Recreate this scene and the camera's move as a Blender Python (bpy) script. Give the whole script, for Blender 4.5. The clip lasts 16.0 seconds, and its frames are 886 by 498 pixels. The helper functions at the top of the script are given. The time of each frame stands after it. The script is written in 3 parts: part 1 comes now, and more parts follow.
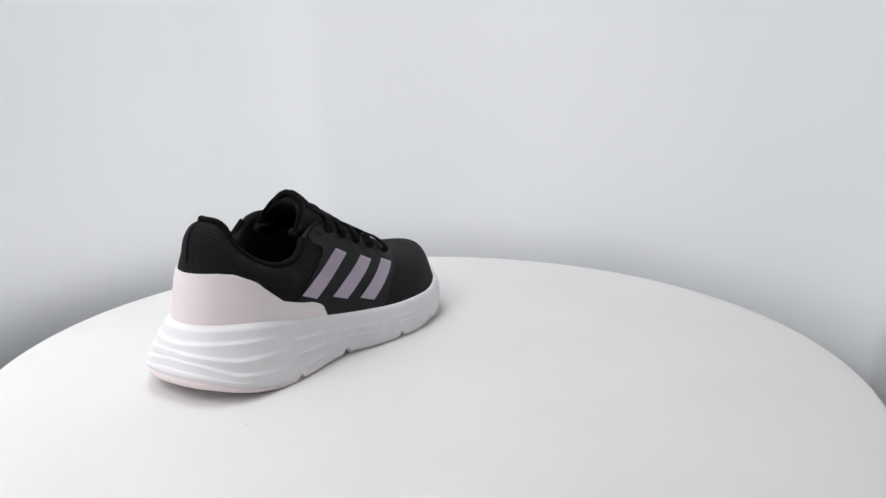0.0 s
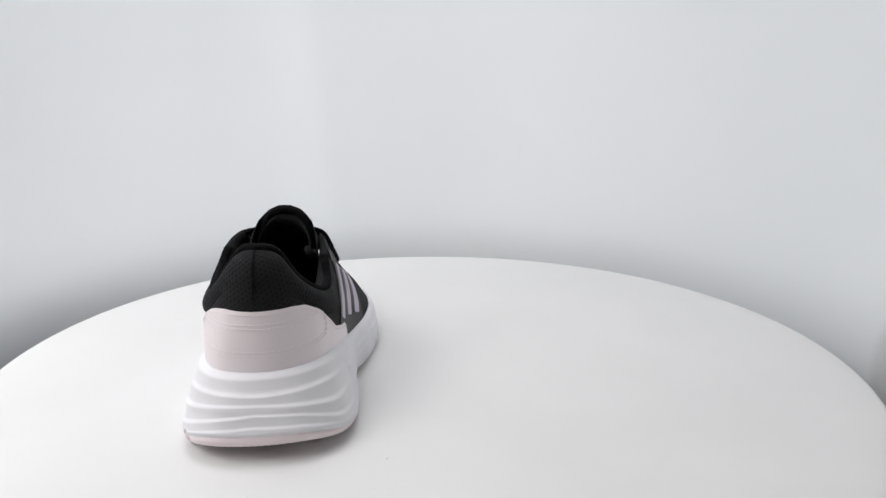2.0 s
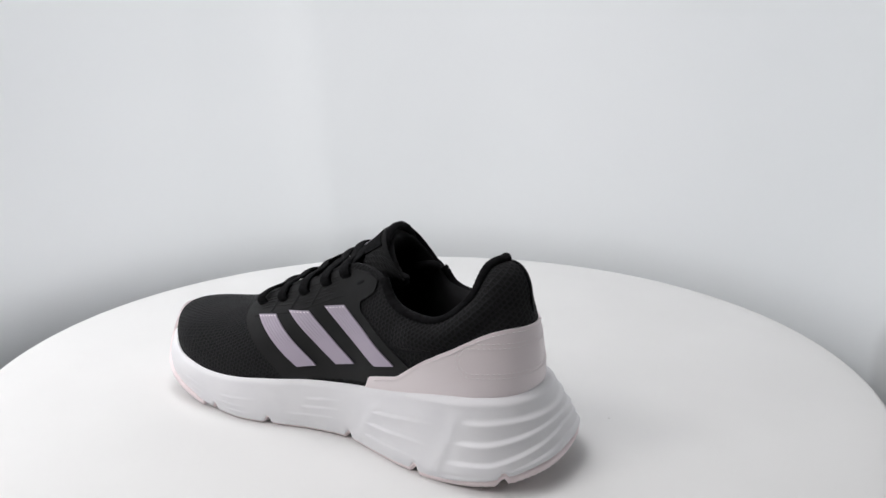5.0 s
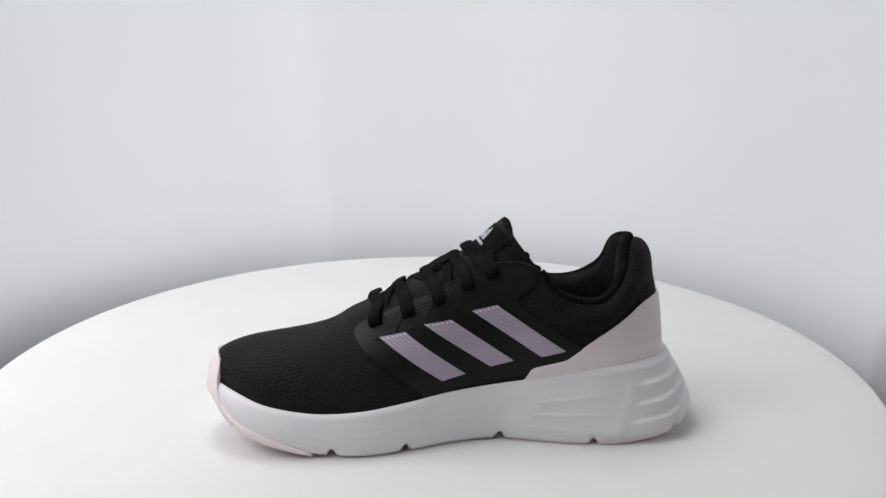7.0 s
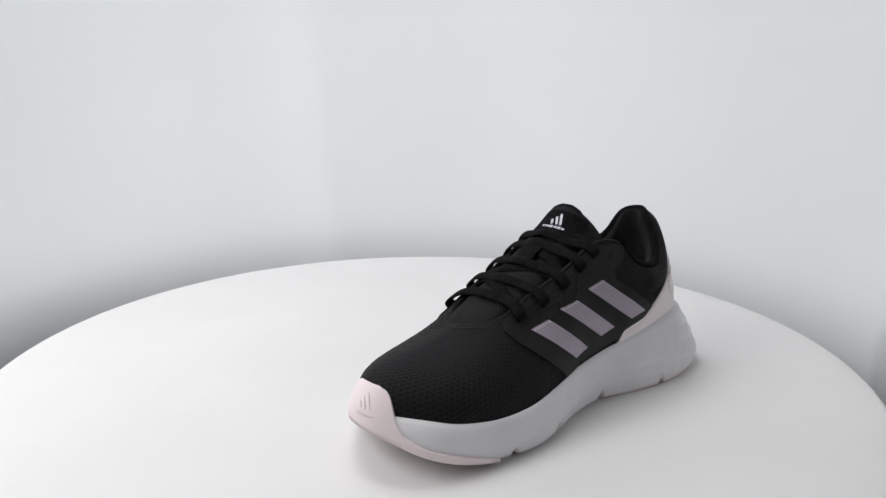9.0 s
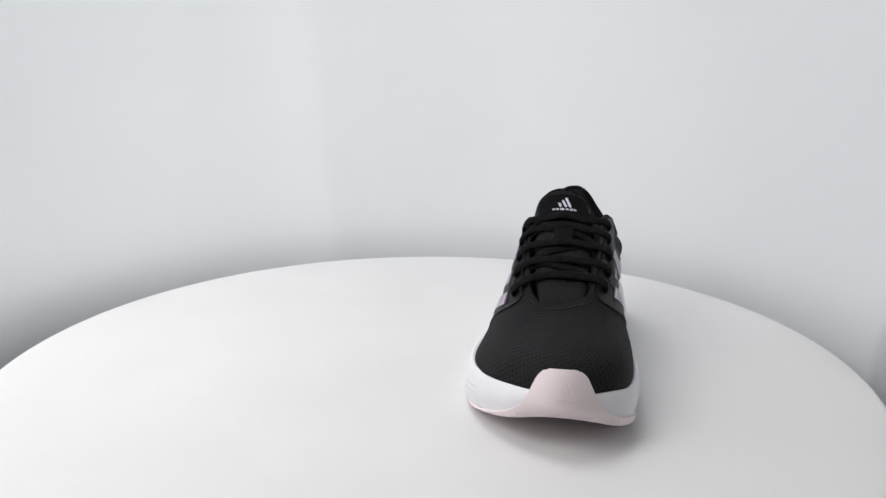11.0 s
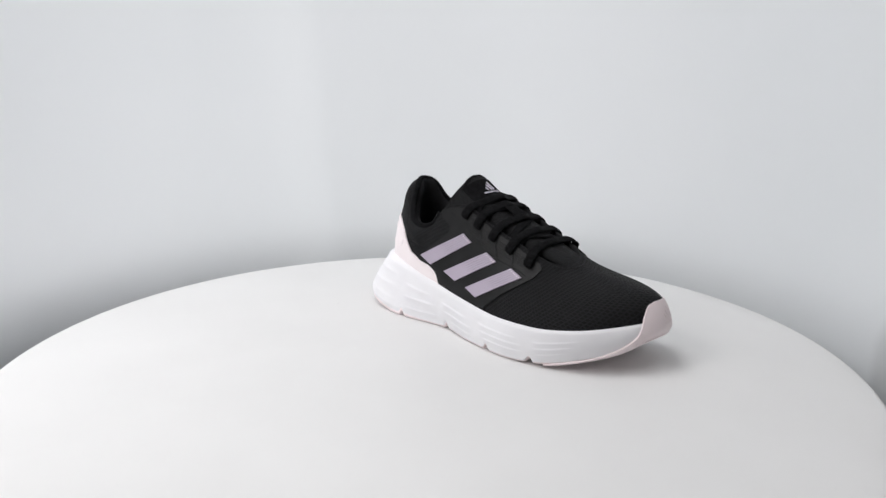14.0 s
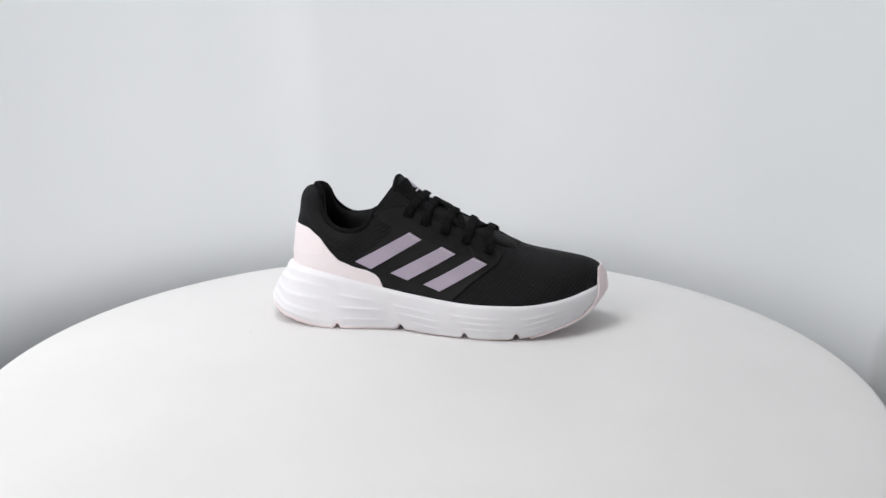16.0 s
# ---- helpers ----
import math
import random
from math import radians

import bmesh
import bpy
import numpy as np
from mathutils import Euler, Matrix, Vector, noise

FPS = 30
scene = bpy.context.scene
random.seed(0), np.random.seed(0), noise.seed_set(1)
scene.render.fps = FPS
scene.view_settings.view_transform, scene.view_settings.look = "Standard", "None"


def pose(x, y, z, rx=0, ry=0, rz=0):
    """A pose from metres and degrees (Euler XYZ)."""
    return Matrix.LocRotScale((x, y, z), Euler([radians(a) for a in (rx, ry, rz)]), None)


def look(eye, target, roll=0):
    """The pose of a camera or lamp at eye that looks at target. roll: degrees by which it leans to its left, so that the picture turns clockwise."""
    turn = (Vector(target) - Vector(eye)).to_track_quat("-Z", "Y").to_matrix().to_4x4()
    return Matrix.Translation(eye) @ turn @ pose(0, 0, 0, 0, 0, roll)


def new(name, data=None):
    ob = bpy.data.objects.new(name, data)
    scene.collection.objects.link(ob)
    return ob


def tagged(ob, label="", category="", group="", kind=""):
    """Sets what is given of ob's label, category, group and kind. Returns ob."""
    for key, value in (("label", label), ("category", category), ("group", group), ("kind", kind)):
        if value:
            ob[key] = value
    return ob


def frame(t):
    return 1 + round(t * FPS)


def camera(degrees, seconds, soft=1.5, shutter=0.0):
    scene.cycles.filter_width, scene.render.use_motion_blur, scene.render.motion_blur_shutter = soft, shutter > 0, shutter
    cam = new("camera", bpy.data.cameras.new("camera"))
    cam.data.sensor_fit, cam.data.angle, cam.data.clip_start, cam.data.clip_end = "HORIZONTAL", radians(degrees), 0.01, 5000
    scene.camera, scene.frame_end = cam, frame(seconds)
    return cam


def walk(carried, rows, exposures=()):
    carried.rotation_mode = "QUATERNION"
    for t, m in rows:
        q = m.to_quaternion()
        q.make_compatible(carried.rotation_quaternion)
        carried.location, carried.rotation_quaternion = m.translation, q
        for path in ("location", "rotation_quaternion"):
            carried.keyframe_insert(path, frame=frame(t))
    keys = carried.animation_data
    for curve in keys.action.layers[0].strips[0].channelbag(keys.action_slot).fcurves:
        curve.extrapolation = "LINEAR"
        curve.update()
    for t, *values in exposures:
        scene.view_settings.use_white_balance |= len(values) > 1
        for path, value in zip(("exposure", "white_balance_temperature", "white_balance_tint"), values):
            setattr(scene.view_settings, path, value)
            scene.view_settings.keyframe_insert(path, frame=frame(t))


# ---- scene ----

MM = 0.001

# ---- camera: it stands still before the turntable ----
cam = camera(60.80, 16.0)
STAND = pose(0, -0.517, 0.2048, 76.44, 0, -1.27)
walk(cam, [(0.0, STAND), (16.0, STAND)])

# ---- light: a white photo tent lit by soft panels ----
world = bpy.data.worlds.new("tent_world")
scene.world = world
world.use_nodes = True
world.node_tree.nodes["Background"].inputs["Color"].default_value = (0.9, 0.95, 1.0, 1)
world.node_tree.nodes["Background"].inputs["Strength"].default_value = 0.25


def panel_lamp(name, eye, target, sx, sy, watts, colour, spread=180):
    data = bpy.data.lights.new(name, "AREA")
    data.shape, data.size, data.size_y, data.energy, data.color = "RECTANGLE", sx, sy, watts, colour
    data.spread = radians(spread)
    ob = new(name, data)
    ob.matrix_world = look(eye, target)
    return ob


panel_lamp("front_panel_lamp", (-0.40, -0.38, 0.52), (-0.12, -0.02, 0.02), 0.4, 0.35, 1.85, (1.0, 0.98, 0.98))
panel_lamp("top_panel_lamp", (-0.19, 0.08, 1.0), (0.0, 0.10, 0.0), 0.5, 0.45, 4.5, (0.99, 0.98, 1.0))
panel_lamp("left_panel_lamp", (-0.62, -0.25, 0.75), (-0.1, 0.1, 0.0), 0.3, 0.3, 1.4, (1.0, 0.98, 0.985))
panel_lamp("right_panel_lamp", (0.58, -0.34, 0.42), (0.1, 0.0, 0.02), 0.3, 0.3, 0.38, (1.0, 0.985, 0.99))
# unseen narrow fill, added only to brighten the left wall cloth
panel_lamp("left_wall_fill", (-0.62, -0.45, 0.30), (-0.45, 0.2, 0.15), 0.2, 0.3, 0.5, (1.0, 0.985, 1.0), 80)
scene.view_settings.exposure = 0.0


# ---- materials ----
def material(name, base, rough=0.6, metal=0.0, spec=0.5):
    m = bpy.data.materials.new(name)
    m.use_nodes = True
    b = m.node_tree.nodes["Principled BSDF"]
    b.inputs["Base Color"].default_value = (*base, 1)
    b.inputs["Roughness"].default_value = rough
    b.inputs["Metallic"].default_value = metal
    b.inputs["Specular IOR Level"].default_value = spec
    return m, m.node_tree, b


def node(tree, kind, **values):
    n = tree.nodes.new(kind)
    for key, value in values.items():
        n.inputs[key.replace("_", " ")].default_value = value
    return n


def mottled(name, dark, light, rough, scale, bump_scale, bump, spec=0.5, rough_var=0.06):
    """Two scales of variation: soft stains and a fine grain with relief."""
    m, tree, b = material(name, light, rough, 0, spec)
    co = tree.nodes.new("ShaderNodeTexCoord")
    big = node(tree, "ShaderNodeTexNoise", Scale=scale, Detail=5.0)
    fine = node(tree, "ShaderNodeTexNoise", Scale=bump_scale, Detail=3.0)
    tree.links.new(co.outputs["Object"], big.inputs["Vector"])
    tree.links.new(co.outputs["Object"], fine.inputs["Vector"])
    mix = tree.nodes.new("ShaderNodeMixRGB")
    mix.inputs[1].default_value, mix.inputs[2].default_value = (*dark, 1), (*light, 1)
    ramp = tree.nodes.new("ShaderNodeValToRGB")
    ramp.color_ramp.elements[0].position, ramp.color_ramp.elements[1].position = 0.35, 0.65
    tree.links.new(big.outputs["Fac"], ramp.inputs["Fac"])
    tree.links.new(ramp.outputs["Color"], mix.inputs[0])
    tree.links.new(mix.outputs[0], b.inputs["Base Color"])
    spread = node(tree, "ShaderNodeMapRange")
    spread.inputs["To Min"].default_value, spread.inputs["To Max"].default_value = rough - rough_var, rough + rough_var
    tree.links.new(fine.outputs["Fac"], spread.inputs["Value"])
    tree.links.new(spread.outputs[0], b.inputs["Roughness"])
    bp = node(tree, "ShaderNodeBump", Strength=bump, Distance=0.0006)
    tree.links.new(fine.outputs["Fac"], bp.inputs["Height"])
    tree.links.new(bp.outputs["Normal"], b.inputs["Normal"])
    return m


def knit(name, dark, light, cell, strength, rough=0.7, slant=38.0):
    """A woven mesh: rows of small raised cells with dark gaps, laid out in metres by the UV map."""
    m, tree, b = material(name, dark, rough, 0, 0.17)
    uv = tree.nodes.new("ShaderNodeUVMap")
    brick = node(tree, "ShaderNodeTexBrick", Scale=1.0, Mortar_Size=cell * 0.30, Mortar_Smooth=1.0, Bias=0.0,
                 Brick_Width=cell * 1.05, Row_Height=cell)
    brick.offset = 0.5
    brick.inputs["Color1"].default_value = (*dark, 1)
    brick.inputs["Color2"].default_value = (*[1.5 * c for c in dark], 1)
    brick.inputs["Mortar"].default_value = (*light, 1)
    wobble = node(tree, "ShaderNodeTexNoise", Scale=260.0, Detail=2.0)
    tree.links.new(uv.outputs["UV"], wobble.inputs["Vector"])
    shift = tree.nodes.new("ShaderNodeVectorMath")
    shift.operation = "MULTIPLY_ADD"
    shift.inputs[1].default_value = (cell * 0.45, cell * 0.45, 0)
    tree.links.new(wobble.outputs["Color"], shift.inputs[0])
    tree.links.new(uv.outputs["UV"], shift.inputs[2])
    turned = tree.nodes.new("ShaderNodeMapping")
    turned.inputs["Rotation"].default_value = (0, 0, radians(slant))
    tree.links.new(shift.outputs[0], turned.inputs["Vector"])
    tree.links.new(turned.outputs[0], brick.inputs["Vector"])
    tree.links.new(brick.outputs["Color"], b.inputs["Base Color"])
    co = tree.nodes.new("ShaderNodeTexCoord")
    fine = node(tree, "ShaderNodeTexNoise", Scale=2600.0, Detail=2.0)
    tree.links.new(co.outputs["Object"], fine.inputs["Vector"])
    add = tree.nodes.new("ShaderNodeMath")
    add.operation = "MULTIPLY_ADD"
    add.inputs[1].default_value = 1.0
    tree.links.new(brick.outputs["Fac"], add.inputs[0])
    tree.links.new(fine.outputs["Fac"], add.inputs[2])
    bp = node(tree, "ShaderNodeBump", Strength=strength, Distance=0.0008)
    tree.links.new(add.outputs[0], bp.inputs["Height"])
    tree.links.new(bp.outputs["Normal"], b.inputs["Normal"])
    return m


def ribbed(name, base, rough):
    """Printed film with fine lines along the band, by the UV map; the lines fade out towards one end."""
    m, tree, b = material(name, base, rough, 0.0, 0.5)
    uv = tree.nodes.new("ShaderNodeUVMap")
    sep = tree.nodes.new("ShaderNodeSeparateXYZ")
    tree.links.new(uv.outputs["UV"], sep.inputs[0])
    tri_ = tree.nodes.new("ShaderNodeMath")
    tri_.operation = "PINGPONG"
    tri_.inputs[1].default_value = 0.083
    tree.links.new(sep.outputs["X"], tri_.inputs[0])
    fade = node(tree, "ShaderNodeMapRange", From_Min=0.45, From_Max=0.6, To_Min=1.0, To_Max=0.0)
    tree.links.new(sep.outputs["Y"], fade.inputs["Value"])
    cut = node(tree, "ShaderNodeMapRange", From_Min=0.0, From_Max=0.03, To_Min=0.0, To_Max=1.0)
    tree.links.new(tri_.outputs[0], cut.inputs["Value"])
    inv = tree.nodes.new("ShaderNodeMath")
    inv.operation = "SUBTRACT"
    inv.inputs[0].default_value = 1.0
    tree.links.new(cut.outputs[0], inv.inputs[1])
    line = tree.nodes.new("ShaderNodeMath")
    line.operation = "MULTIPLY"
    tree.links.new(inv.outputs[0], line.inputs[0])
    tree.links.new(fade.outputs[0], line.inputs[1])
    mix = tree.nodes.new("ShaderNodeMixRGB")
    mix.inputs[1].default_value = (*base, 1)
    mix.inputs[2].default_value = (*[0.62 * c for c in base], 1)
    tree.links.new(line.outputs[0], mix.inputs[0])
    tree.links.new(mix.outputs[0], b.inputs["Base Color"])
    bp = node(tree, "ShaderNodeBump", Strength=0.5, Distance=0.0006)
    bp.invert = True
    tree.links.new(line.outputs[0], bp.inputs["Height"])
    tree.links.new(bp.outputs["Normal"], b.inputs["Normal"])
    return m


TENT = mottled("white_tent_cloth", (0.75, 0.775, 0.787), (0.785, 0.805, 0.817), 0.9, 2.0, 900.0, 0.15, 0.2)
FLOOR = mottled("white_floor_cloth", (0.66, 0.67, 0.68), (0.70, 0.71, 0.72), 0.8, 6.0, 500.0, 0.2, 0.3)
DARK_FRONT = mottled("dark_front_grey", (0.07, 0.07, 0.073), (0.09, 0.09, 0.094), 0.8, 5.0, 400.0, 0.2, 0.3)
DISC = mottled("white_laminate", (0.72, 0.72, 0.715), (0.745, 0.745, 0.74), 0.5, 9.0, 700.0, 0.03, 0.35)
DUST = mottled("grey_dust", (0.52, 0.52, 0.51), (0.66, 0.66, 0.65), 0.9, 900.0, 3000.0, 0.3)
FOAM = mottled("white_foam", (0.79, 0.785, 0.81), (0.825, 0.82, 0.84), 0.55, 40.0, 1500.0, 0.10, 0.4)
PINK = mottled("pale_pink_rubber", (0.86, 0.755, 0.765), (0.89, 0.785, 0.795), 0.55, 30.0, 1600.0, 0.12, 0.4)
PINK_FILM = mottled("pale_pink_film", (0.895, 0.815, 0.828), (0.92, 0.845, 0.858), 0.42, 25.0, 1800.0, 0.10, 0.5)
KNIT = knit("black_mesh_knit", (0.0036, 0.0036, 0.004), (0.0105, 0.0108, 0.012), 0.0025, 0.5)
COLLAR_KNIT = knit("black_collar_knit", (0.007, 0.007, 0.0075), (0.0115, 0.012, 0.013), 0.0022, 0.6)
LINING = mottled("black_lining", (0.012, 0.012, 0.013), (0.02, 0.02, 0.022), 0.95, 60.0, 2500.0, 0.5, 0.15)
FILM = mottled("black_matt_film", (0.0055, 0.0055, 0.006), (0.010, 0.010, 0.0105), 0.52, 50.0, 1600.0, 0.12, 0.23)
LACE = mottled("black_lace_weave", (0.004, 0.004, 0.0045), (0.009, 0.009, 0.01), 0.95, 300.0, 2600.0, 0.7, 0.1)
LILAC = ribbed("lilac_film", (0.43, 0.375, 0.46), 0.42)
WHITE_PRINT = mottled("white_print", (0.60, 0.57, 0.66), (0.68, 0.65, 0.74), 0.6, 200.0, 2000.0, 0.1)
THREAD_DARK = mottled("black_thread", (0.02, 0.02, 0.022), (0.03, 0.03, 0.033), 0.8, 300.0, 3000.0, 0.2)
THREAD = mottled("white_thread", (0.88, 0.82, 0.83), (0.93, 0.88, 0.89), 0.8, 300.0, 3000.0, 0.2)


# ---- small mesh tools ----
def part(name, bm, mat, parent=None, label=""):
    """Links a bmesh as one smooth-shaded mesh object under a thing or a part."""
    bmesh.ops.recalc_face_normals(bm, faces=bm.faces)
    me = bpy.data.meshes.new(name)
    bm.to_mesh(me)
    bm.free()
    for p in me.polygons:
        p.use_smooth = True
    me.materials.append(mat)
    ob = new(name, me)
    if parent:
        ob.parent = parent
    if label:
        tagged(ob, label)
    return ob


def sheet(rows, close_u=False, uvs=None, bm=None):
    """A grid of quads over rows of points (rows x columns); close_u joins the last row to the first."""
    bm = bm or bmesh.new()
    grid = [[bm.verts.new(p) for p in row] for row in rows]
    layer = bm.loops.layers.uv.verify() if uvs else None
    n = len(grid)
    for i in range(n if close_u else n - 1):
        for j in range(len(grid[0]) - 1):
            k = (i + 1) % n
            f = bm.faces.new((grid[i][j], grid[k][j], grid[k][j + 1], grid[i][j + 1]))
            if layer:
                ends = [uvs[i][j], uvs[i + 1][j], uvs[i + 1][j + 1], uvs[i][j + 1]]
                for loop, uv in zip(f.loops, ends):
                    loop[layer].uv = uv
    return bm


def spline(table, n, closed=True):
    """Points along a smooth curve through the table's rows (Catmull-Rom), n for each stretch."""
    a = np.array(table, float)
    m = len(a)
    out = []
    for i in range(m if closed else m - 1):
        if closed:
            p0, p1, p2, p3 = a[i - 1], a[i], a[(i + 1) % m], a[(i + 2) % m]
        else:
            p0, p1, p2, p3 = a[max(i - 1, 0)], a[i], a[i + 1], a[min(i + 2, m - 1)]
        for k in range(n):
            t = k / n
            out.append(0.5 * (2 * p1 + (p2 - p0) * t + (2 * p0 - 5 * p1 + 4 * p2 - p3) * t * t
                              + (3 * p1 - p0 - 3 * p2 + p3) * t ** 3))
    if not closed:
        out.append(a[-1])
    return np.array(out)


def smoothstep(a, b, x):
    t = min(max((x - a) / (b - a), 0.0), 1.0)
    return t * t * (3 - 2 * t)


def ribbon(centre, wide, thick, side, bm=None, tip=0.6):
    """A flat strap with a rounded section along the centre points; side: the way across it at each point."""
    rows = []
    m = len(centre)
    for i, c in enumerate(centre):
        c = Vector(c)
        along = (Vector(centre[min(i + 1, m - 1)]) - Vector(centre[max(i - 1, 0)])).normalized()
        s = Vector(side[i])
        s = (s - along * s.dot(along)).normalized()
        up = s.cross(along).normalized()
        k = tip if i in (0, m - 1) else 1.0
        row = []
        for a in range(13):
            w = 2 * math.pi * a / 12
            cx, sx = math.cos(w), math.sin(w)
            row.append(c + s * (0.5 * wide * k * math.copysign(abs(cx) ** 0.7, cx)) + up * (0.5 * thick * k * math.copysign(abs(sx) ** 0.8, sx)))
        rows.append(row)
    bm = sheet(rows, bm=bm)
    return bm


# ---- the place: tent walls, floor, roof ----
def build_tent():
    # plan of the wall: a round back close behind the disc that opens out in wide sides to behind the camera
    plan = []
    for k in range(141):
        a = radians(8 + 164 * k / 140)
        x, y = 0.375 * math.cos(a), 0.42 * math.sin(a)
        sway = 0.002 * math.sin(14 * x + 1.0) + 0.0015 * math.sin(27 * x) - 0.004 * math.exp(-((x + 0.115) / 0.03) ** 2)
        plan.append((x, y + sway * min(1, max(0, y) * 3)))
    plan = [(0.90, -1.22), (0.86, -0.7), (0.78, -0.32), (0.62, -0.14), (0.47, -0.02)] + plan + [(-0.47, -0.02), (-0.62, -0.14), (-0.78, -0.32), (-0.86, -0.7), (-0.90, -1.22)]
    rows = []
    for x, y in plan:
        row = []
        inward = Vector((-x, -(y if y > 0 else 0), 0)).normalized()
        for k in range(9):  # the cloth sweeps from the floor into the wall
            a = 0.5 * math.pi * k / 8
            p = Vector((x, y, 0)) + inward * 0.05 * (1 - math.sin(a))
            row.append((p.x, p.y, -0.13 + 0.05 * (1 - math.cos(a))))
        for k in range(41):  # upright behind the disc, then leaning back in a wide sweep
            z = -0.075 + 1.155 * k / 40
            lean = 1 + 0.40 * smoothstep(-0.8, -0.1, y) * (1 - math.exp(-max(0.0, z + 0.01) / 0.24))
            row.append((x * lean, y * lean, z))
        rows.append(row)
    bm = sheet(rows)
    wall = part("wall_back", bm, TENT)
    sol = wall.modifiers.new("cloth", "SOLIDIFY")
    sol.thickness, sol.offset = 0.004, 0.0
    tagged(wall, "seamless white photo tent cloth curving round the turntable", "backdrop", kind="structure")
    bm = bmesh.new()
    vs = [bm.verts.new((x, y, -0.132)) for x, y in ((-1.3, -1.8), (1.3, -1.8), (1.3, 0.8), (-1.3, 0.8))]
    bm.faces.new(vs)
    bmesh.ops.solidify(bm, geom=bm.faces[:], thickness=0.01)
    tagged(part("floor", bm, FLOOR), "white cloth floor of the photo tent", "floor", kind="structure")
    bm = bmesh.new()
    vs = [bm.verts.new((x, y, 1.09)) for x, y in ((-1.3, -1.8), (1.3, -1.8), (1.3, 0.8), (-1.3, 0.8))]
    bm.faces.new(vs)
    bmesh.ops.solidify(bm, geom=bm.faces[:], thickness=0.01)
    tagged(part("ceiling", bm, TENT), "white cloth roof of the photo tent", "ceiling", kind="structure")
    # unseen dark wall, added so that faces towards the camera get less light
    bm = bmesh.new()
    vs = [bm.verts.new(p) for p in ((-1.3, -1.26, -0.13), (1.3, -1.26, -0.13), (1.3, -1.26, 1.08), (-1.3, -1.26, 1.08))]
    bm.faces.new(vs)
    bmesh.ops.solidify(bm, geom=bm.faces[:], thickness=0.008)
    tagged(part("wall_front", bm, DARK_FRONT), "unseen dark grey wall added behind the camera to cut front light", "wall", kind="structure")


def lathe(profile, n):
    rows = [[(r * math.cos(2 * math.pi * k / n), r * math.sin(2 * math.pi * k / n), z) for r, z in profile] for k in range(n)]
    return sheet(rows, close_u=True)


def build_turntable():
    table = new("turntable")
    tagged(table, "round white turntable disc, plain and matt, turning slowly", "turntable")
    r = 0.300
    prof = [(0.0005, 0), (0.1, 0), (0.2, 0), (0.28, 0), (r - 0.004, 0), (r - 0.0015, -0.0006), (r - 0.0003, -0.002), (r, -0.004),
            (r, -0.014), (r - 0.001, -0.017), (r - 0.004, -0.018), (0.12, -0.018), (0.0005, -0.018)]
    part("disc", lathe(prof, 180), DISC, table)
    prof = [(0.0005, -0.0182), (0.115, -0.0182), (0.118, -0.022), (0.118, -0.120), (0.125, -0.13), (0.0005, -0.13)]
    part("drum", lathe(prof, 64), DISC, table, "white drum under the disc")
    rng = random.Random(5)
    for x, y, s in SPECKS:
        bm = bmesh.new()
        bmesh.ops.create_icosphere(bm, subdivisions=1, radius=s)
        for v in bm.verts:
            v.co = Vector((v.co.x * rng.uniform(0.7, 1.5), v.co.y * rng.uniform(0.7, 1.3), v.co.z * 0.5)) + Vector((x, y, s * 0.3))
        part("dust_speck", bm, DUST, table, "tiny grey dust speck")
    return table


SPECKS = [(-0.1065, -0.1055, 0.00045), (-0.1157, -0.0813, 0.0003)]

